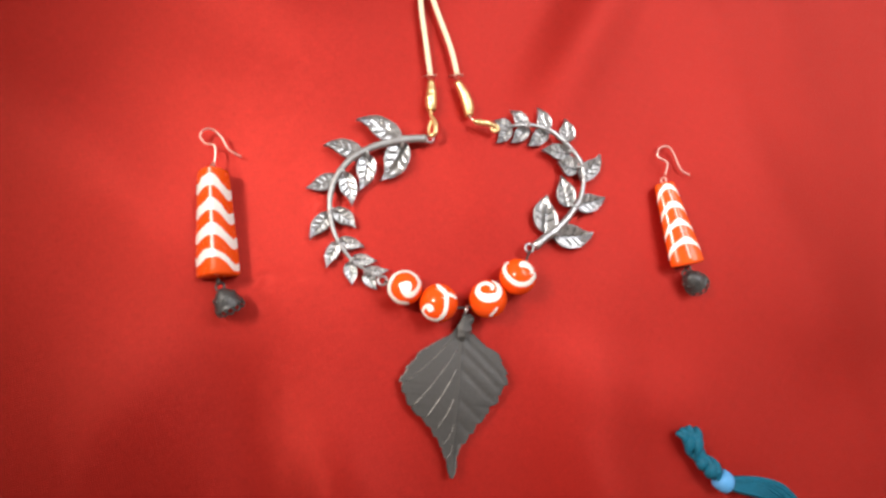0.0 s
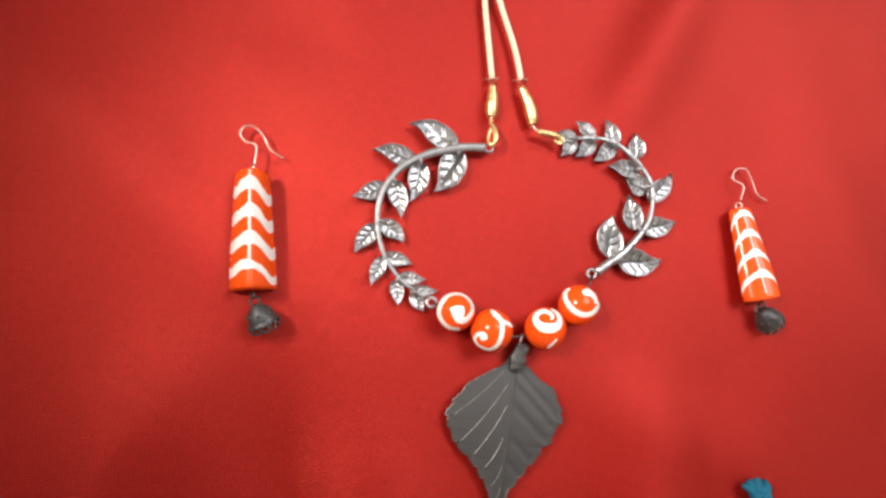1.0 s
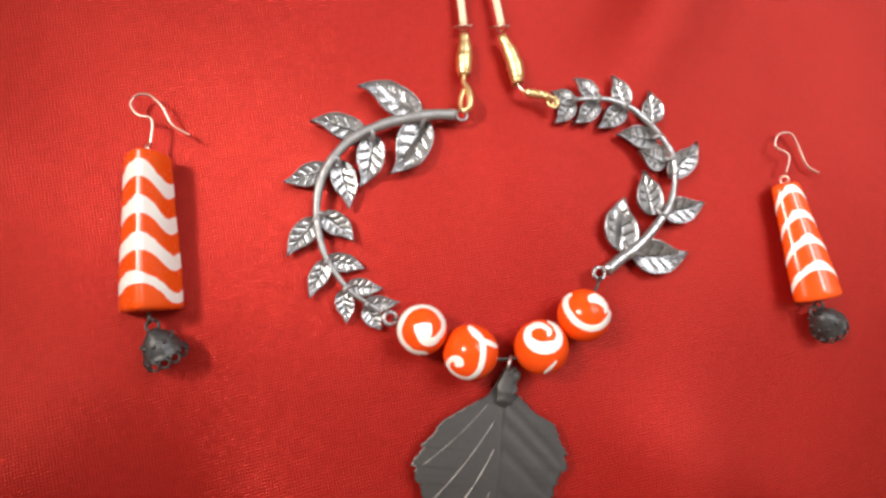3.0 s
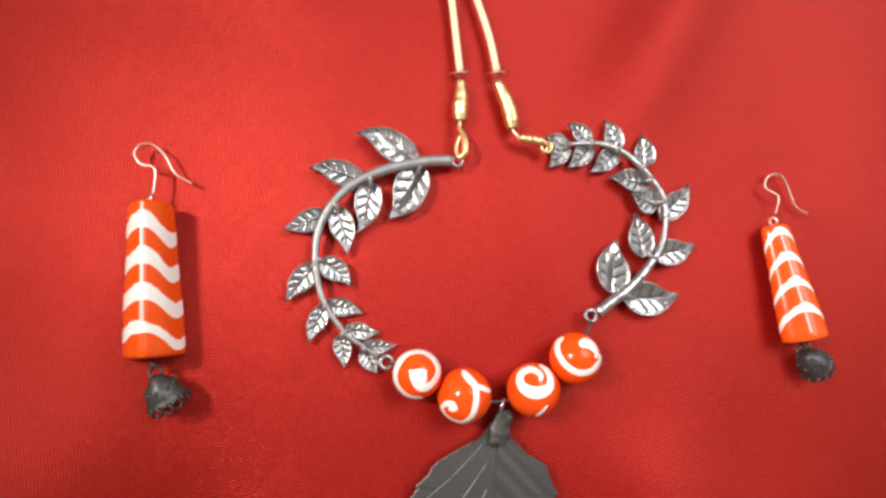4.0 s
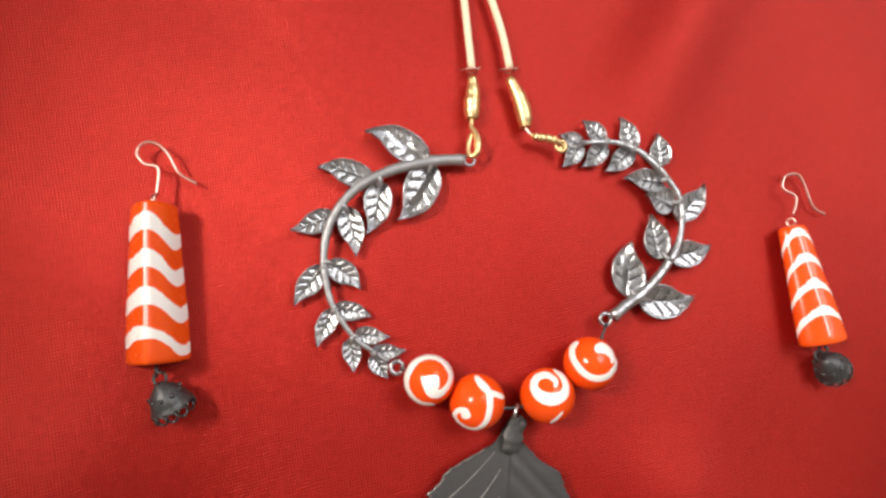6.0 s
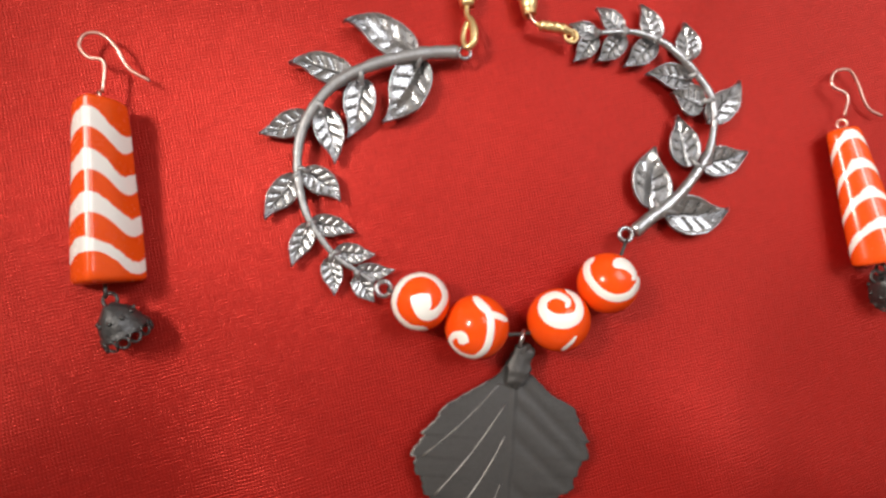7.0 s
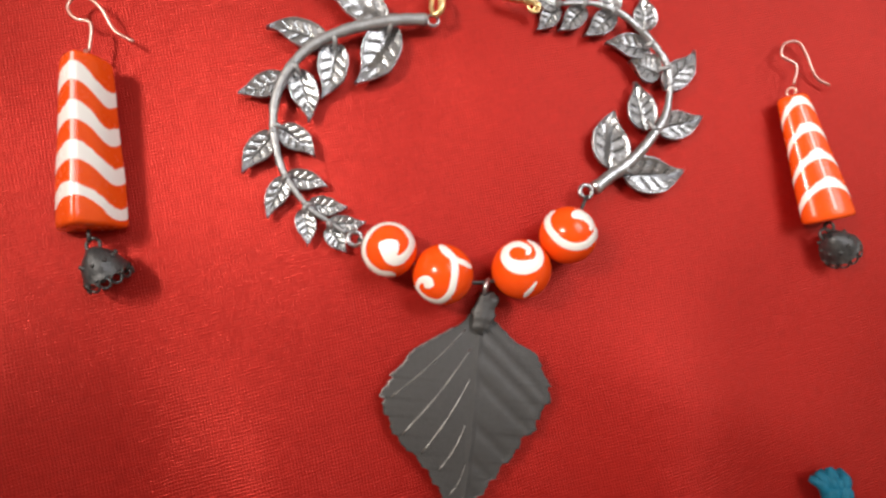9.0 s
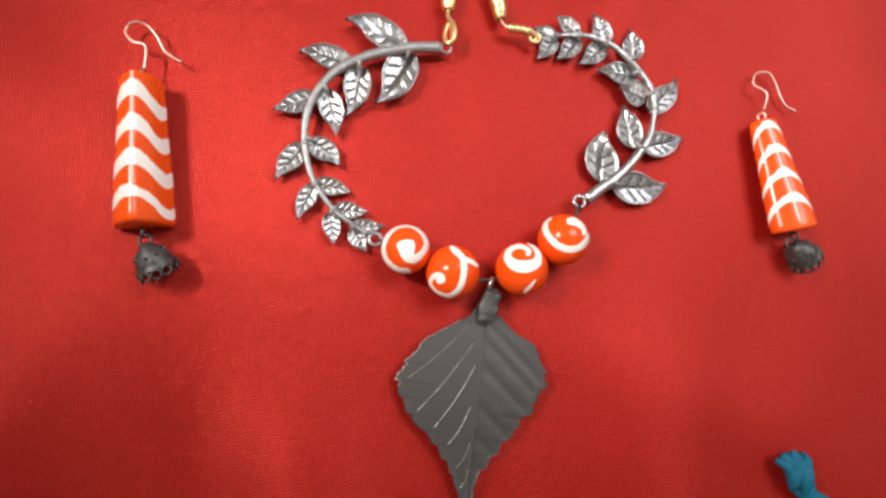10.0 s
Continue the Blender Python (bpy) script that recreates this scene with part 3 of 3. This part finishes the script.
for cx, cy in ((-0.0132, 0.1040), (-0.0010, 0.1053)):
    bm = bmesh.new()
    sweep(bm, ring_points((cx, cy, 0.0022), 0.0015, 16, 82, 6), 0.0004, 8, closed=True)
    sweep(bm, smooth_line([(cx - 0.0032, cy + 0.0003, 0.0008), (cx - 0.0012, cy + 0.0001, 0.0032), (cx + 0.0014, cy + 0.0002, 0.0032), (cx + 0.0024, cy + 0.0010, 0.0028)], 4), 0.0003, 6)
    part("wire_wrap", bm, COPPER, necklace, "copper wire wrapped round the cord end")


# ---- earrings ----
def tube_material(name, bands, shift, peak, near_side, far_side, wobble, thick, thin, glint_width, glint_end):
    """Orange glaze with white feathered bands that peak along a thin painted highlight."""
    m = material(name, (0.88, 0.100, 0.008), 0.24, 0.0, (0.80, 0.065, 0.006), 120, 0.6, coat=0.12, specular=0.35)
    n, l = m.node_tree.nodes, m.node_tree.links
    b = n["Principled BSDF"]
    base = b.inputs["Base Color"].links[0].from_socket
    co = n.new("ShaderNodeTexCoord")
    sep = n.new("ShaderNodeSeparateXYZ")
    l.new(co.outputs["UV"], sep.inputs[0])

    def op(kind, x, y=None, z=None):
        q = n.new("ShaderNodeMath")
        q.operation = kind
        for k, val in enumerate((x, y, z)):
            if val is None:
                continue
            if isinstance(val, (int, float)):
                q.inputs[k].default_value = val
            else:
                l.new(val, q.inputs[k])
        return q.outputs[0]

    around, along = sep.outputs["X"], sep.outputs["Y"]
    dist = op("ABSOLUTE", op("SUBTRACT", around, peak))
    # the band sags away from the peak, more on one side of it than on the other
    past = op("GREATER_THAN", around, peak)
    share = op("MULTIPLY_ADD", past, far_side - near_side, near_side)
    sag = op("MULTIPLY", op("SUBTRACT", 1.0, op("COSINE", op("MULTIPLY", dist, 2 * math.pi * wobble))), share)
    noi = n.new("ShaderNodeTexNoise")
    noi.inputs["Scale"].default_value = 7
    l.new(co.outputs["UV"], noi.inputs["Vector"])
    noi.inputs["Detail"].default_value = 2.0
    jitter = op("MULTIPLY", op("SUBTRACT", noi.outputs["Fac"], 0.5), 0.05)
    pos = op("ADD", op("SUBTRACT", along, sag), jitter)
    wave = op("FRACT", op("MULTIPLY_ADD", pos, bands, shift))
    width = op("SUBTRACT", op("MULTIPLY_ADD", noi.outputs["Fac"], 0.16, thick), op("MULTIPLY", dist, thin))
    band = op("SUBTRACT", width, op("ABSOLUTE", op("SUBTRACT", wave, 0.5)))
    band = op("MINIMUM", op("MAXIMUM", op("MULTIPLY_ADD", band, 22.0, 0.5), 0.0), 1.0)
    band = op("MULTIPLY", band, op("MULTIPLY", op("GREATER_THAN", pos, 0.0), op("LESS_THAN", pos, 0.84)))
    # specular streak painted half white along the peak
    line = op("MULTIPLY", op("LESS_THAN", dist, glint_width), op("LESS_THAN", along, glint_end))
    white = op("MAXIMUM", band, op("MULTIPLY", line, 0.5))
    ends = op("MULTIPLY", op("GREATER_THAN", along, 0.025), op("LESS_THAN", along, 0.965))
    white = op("MULTIPLY", white, ends)
    mix = n.new("ShaderNodeMix")
    mix.data_type = "RGBA"
    mix.inputs["B"].default_value = (0.90, 0.88, 0.85, 1)
    l.new(white, mix.inputs["Factor"])
    l.new(base, mix.inputs["A"])
    l.new(mix.outputs["Result"], b.inputs["Base Color"])
    return m


def earring(top, bottom, r_top, r_bottom, flat, mat, hook, bell_turn, bell_place, label, three_sided=False):
    top, bottom = Vector((*top, 0)), Vector((*bottom, 0))
    d = bottom - top
    length = d.length
    root = tagged(empty("earring", (top.x, top.y, 0)), label, "earring", "pair of earrings")
    back = Matrix.Translation((-top.x, -top.y, 0))
    u = d.normalized()
    v = Vector((-u.y, u.x, 0))
    # tube
    bm = bmesh.new()
    uv = bm.loops.layers.uv.new("wrap")
    rows, segs = 30, 72
    prof = [(0.0, 0.55), (0.006, 0.82), (0.02, 0.96), (0.04, 1.0)] + [(0.04 + 0.93 * k / rows, 1.0) for k in range(1, rows + 1)] + [(0.985, 0.97), (0.995, 0.90), (1.0, 0.72)]
    grid = []
    for s, k in prof:
        r = (r_top + (r_bottom - r_top) * s) * k
        base = (r_top + (r_bottom - r_top) * s) * flat
        belly = 1 + 0.02 * math.sin(math.pi * s) + 0.012 * math.sin(11 * s)
        ring = []
        for j in range(segs):
            w = 2 * math.pi * j / segs
            # a rounded triangle that rests on one side, or a nearly round tube
            if three_sided:
                shape = belly * (0.5 + 0.6 * sum(max(0.0, math.cos(w - f)) ** 5 for f in (0, 2 * math.pi / 3, 4 * math.pi / 3)) ** -0.2)
            else:
                shape = belly * (1 + 0.05 * math.cos(3 * (w - 0.4)))
            # w = 0 faces down; half a turn faces up
            side, up = math.sin(w) * r * shape * (1.12 if three_sided else 1.0), -math.cos(w) * r * shape * flat
            ring.append(bm.verts.new(top + u * (s * length) + v * side + Vector((0, 0, base + up - 0.0004 + (0.0022 * (1 - s) if three_sided else 0.0)))))
        grid.append(ring)
    for i in range(len(grid) - 1):
        for j in range(segs):
            q = (j + 1) % segs
            f = bm.faces.new((grid[i][j], grid[i][q], grid[i + 1][q], grid[i + 1][j]))
            for loop, (a, b) in zip(f.loops, ((j, i), (j + 1, i), (j + 1, i + 1), (j, i + 1))):
                loop[uv].uv = (a / segs, prof[b][0])
    bm.faces.new(grid[0][::-1])
    bm.faces.new(grid[-1])
    bm.transform(back)
    part("tube_bead", bm, mat, root, "orange glazed tube with feathered white bands")
    # ear wire
    bm = bmesh.new()
    line = smooth_line([(x, y, 0.75 * z) for x, y, z in hook], 7)
    sweep(bm, line, 0.00038, 8)
    bm.transform(back)
    part("ear_wire", bm, COPPER, root, "thin rose copper ear hook")
    tz = r_top * flat
    eye_at = top - u * 0.0012
    bm = bmesh.new()
    sweep(bm, ring_points((eye_at.x, eye_at.y, tz), 0.0013, 14, 60, math.degrees(math.atan2(u.y, u.x))), 0.0004, 8, closed=True)
    bm.transform(back)
    part("ring", bm, COPPER, root)
    # bell
    bx, by, bz = bell_place
    bm = bmesh.new()
    prof = [(0.0006, 0.0), (0.0016, -0.0002), (0.0022, -0.0010), (0.0036, -0.0022), (0.0049, -0.0040), (0.0056, -0.0060), (0.0058, -0.0072), (0.0062, -0.0075), (0.0062, -0.0082), (0.0054, -0.0083), (0.0050, -0.0068), (0.0042, -0.0042), (0.0012, -0.0020), (0.0004, -0.0018)]
    lathe(bm, prof, 26)
    m = Matrix.Translation((bx - top.x, by - top.y, bz)) @ bell_turn @ Matrix.Diagonal((0.88, 0.88, 0.88, 1))
    bell = part("bell_charm", bm, BLACK, root, "small blackened metal bell charm", m=m)
    for k in range(12):
        w = 2 * math.pi * k / 12
        bm = bmesh.new()
        sweep(bm, ring_points((0.0061 * math.cos(w), 0.0061 * math.sin(w), -0.0093), 0.00142, 12, 90, math.degrees(w) + 90), 0.00038, 6, closed=True)
        part("rim_loop", bm, TARNISH, bell)
    for k in range(9):
        w = 2 * math.pi * (k + 0.5) / 9
        bm = bmesh.new()
        bmesh.ops.create_icosphere(bm, subdivisions=1, radius=0.0008, matrix=Matrix.Translation((0.0047 * math.cos(w), 0.0047 * math.sin(w), -0.0038)))
        part("stud", bm, TARNISH, bell)
    end = bottom + u * 0.0005
    mid = Vector((bx, by, 0))
    for k, t in enumerate((0.30, 0.78)):
        c = end.lerp(mid, t)
        bm = bmesh.new()
        sweep(bm, ring_points((c.x, c.y, 0.0055 - 0.001 * k), 0.0013 + 0.0004 * k, 14, 70 if k == 0 else 10, math.degrees(math.atan2(u.y, u.x))), 0.00045, 8, closed=True)
        bm.transform(back)
        part("ring", bm, TARNISH, root)
    return root


earring((-0.1020, 0.0554), (-0.0977, 0.0124), 0.0039, 0.0055, 1.0, tube_material("feathered_glaze_wide", 4.4, -0.10, 0.5, 0.062, 0.03, 2.1, 0.155, 0.1, 0.009, 0.80),
        [(-0.1015, 0.0579, 0.0045), (-0.1017, 0.0654, 0.0045), (-0.1056, 0.0667, 0.0040), (-0.1078, 0.0697, 0.0035), (-0.1064, 0.0726, 0.0032), (-0.1031, 0.0728, 0.0030), (-0.0997, 0.0699, 0.0028), (-0.0965, 0.0649, 0.0026), (-0.0917, 0.0622, 0.0024)],
        pose(0, 0, 0, -68, 0, 28), (-0.0960, 0.0075, 0.0068), "three-sided orange earring with white chevrons, copper hook and black bell", True)
earring((0.0977, 0.0612), (0.1059, 0.0225), 0.0046, 0.0080, 0.72, tube_material("feathered_glaze_narrow", 4.5, 0.25, 0.53, 0.20, 0.15, 1.1, 0.085, 0.25, 0.008, 0.93),
        [(0.0986, 0.0651, 0.0040), (0.1003, 0.0713, 0.0036), (0.0958, 0.0742, 0.0030), (0.0972, 0.0785, 0.0026), (0.1020, 0.0795, 0.0024), (0.1047, 0.0762, 0.0022), (0.1079, 0.0688, 0.0020), (0.1125, 0.0664, 0.0020)],
        pose(0, 0, 0, -62, 0, 62), (0.1050, 0.0175, 0.0066), "narrower orange tube earring with arched white bands and black bell")


# ---- teal tassel ----
def tassel():
    root = tagged(empty("tassel", (0.1177, -0.0727, 0)), "teal twisted thread tassel end bound with pale blue thread", "tassel")
    back = Matrix.Translation((-0.1177, 0.0727, 0))
    spine = smooth_line([(0.1022, -0.0535, 0.004), (0.1048, -0.0602, 0.004), (0.1096, -0.0642, 0.0045), (0.1130, -0.0690, 0.0045), (0.1172, -0.0724, 0.0045)], 9)
    for k in range(3):
        bm = bmesh.new()
        pts = []
        for i, p in enumerate(spine):
            w = i * 0.20 + k * 2 * math.pi / 3
            r = 0.0017 + 0.0009 * math.sin(i * 0.42 - 0.6)
            pts.append((p[0] + r * math.cos(w) * 0.8, p[1] + r * math.cos(w) * 0.7, p[2] + r * math.sin(w)))
        sweep(bm, pts, [0.0021 + 0.0008 * math.sin(i * 0.5 + 1.3 * k) for i in range(len(pts))], 9)
        bm.transform(back)
        part("twisted_strand", bm, TEAL, root)
    for k in range(9):
        bm = bmesh.new()
        w = -0.85 + 1.7 * k / 8
        x, y = 0.1013 + 0.0004 * k, -0.0545
        ex, ey = x + 0.0055 * math.sin(w) - 0.001, y + 0.0062 * math.cos(w) * (0.75 + 0.25 * math.sin(k * 2.1))
        sweep(bm, smooth_line([(x, y - 0.002, 0.004), ((x + ex) / 2, (y + ey) / 2, 0.0055 + 0.0008 * math.sin(k * 3)), (ex, ey, 0.0035 + 0.0012 * math.sin(k * 1.7))], 4), [0.0018, 0.0018, 0.0018, 0.0018, 0.0017, 0.0016, 0.0015, 0.0013, 0.0010], 7)
        bm.transform(back)
        part("frayed_tuft", bm, TEAL, root)
    bm = bmesh.new()
    sweep(bm, [(0.1145, -0.0703, 0.0046), (0.1152, -0.0709, 0.0046), (0.1172, -0.0725, 0.0046), (0.1190, -0.0735, 0.0046), (0.1197, -0.0738, 0.0046)], [0.0038, 0.0046, 0.0048, 0.0044, 0.0036], 16, 0.95)
    bm.transform(back)
    part("binding", bm, BLUE, root, "pale blue thread binding")
    for k in range(60):
        bm = bmesh.new()
        a, h = random.uniform(-1, 1), random.uniform(0, 1)
        q = 0.0022 * a
        sweep(bm, smooth_line([(0.1190, -0.0735 + q, 0.0035 + 0.002 * h), (0.1255, -0.0742 + 1.5 * q, 0.0030 + 0.0035 * h), (0.1365, -0.0765 + 2.1 * q, 0.0024 + 0.003 * h), (0.1460 + 0.002 * a, -0.083 + 3.2 * q, 0.0018 + 0.002 * h), (0.156 + 0.003 * h, -0.094 + 3.6 * q, 0.0015 + 0.001 * h)], 4), 0.00065, 5)
        bm.transform(back)
        part("fringe_thread", bm, TEAL, root)
    return root


tassel()
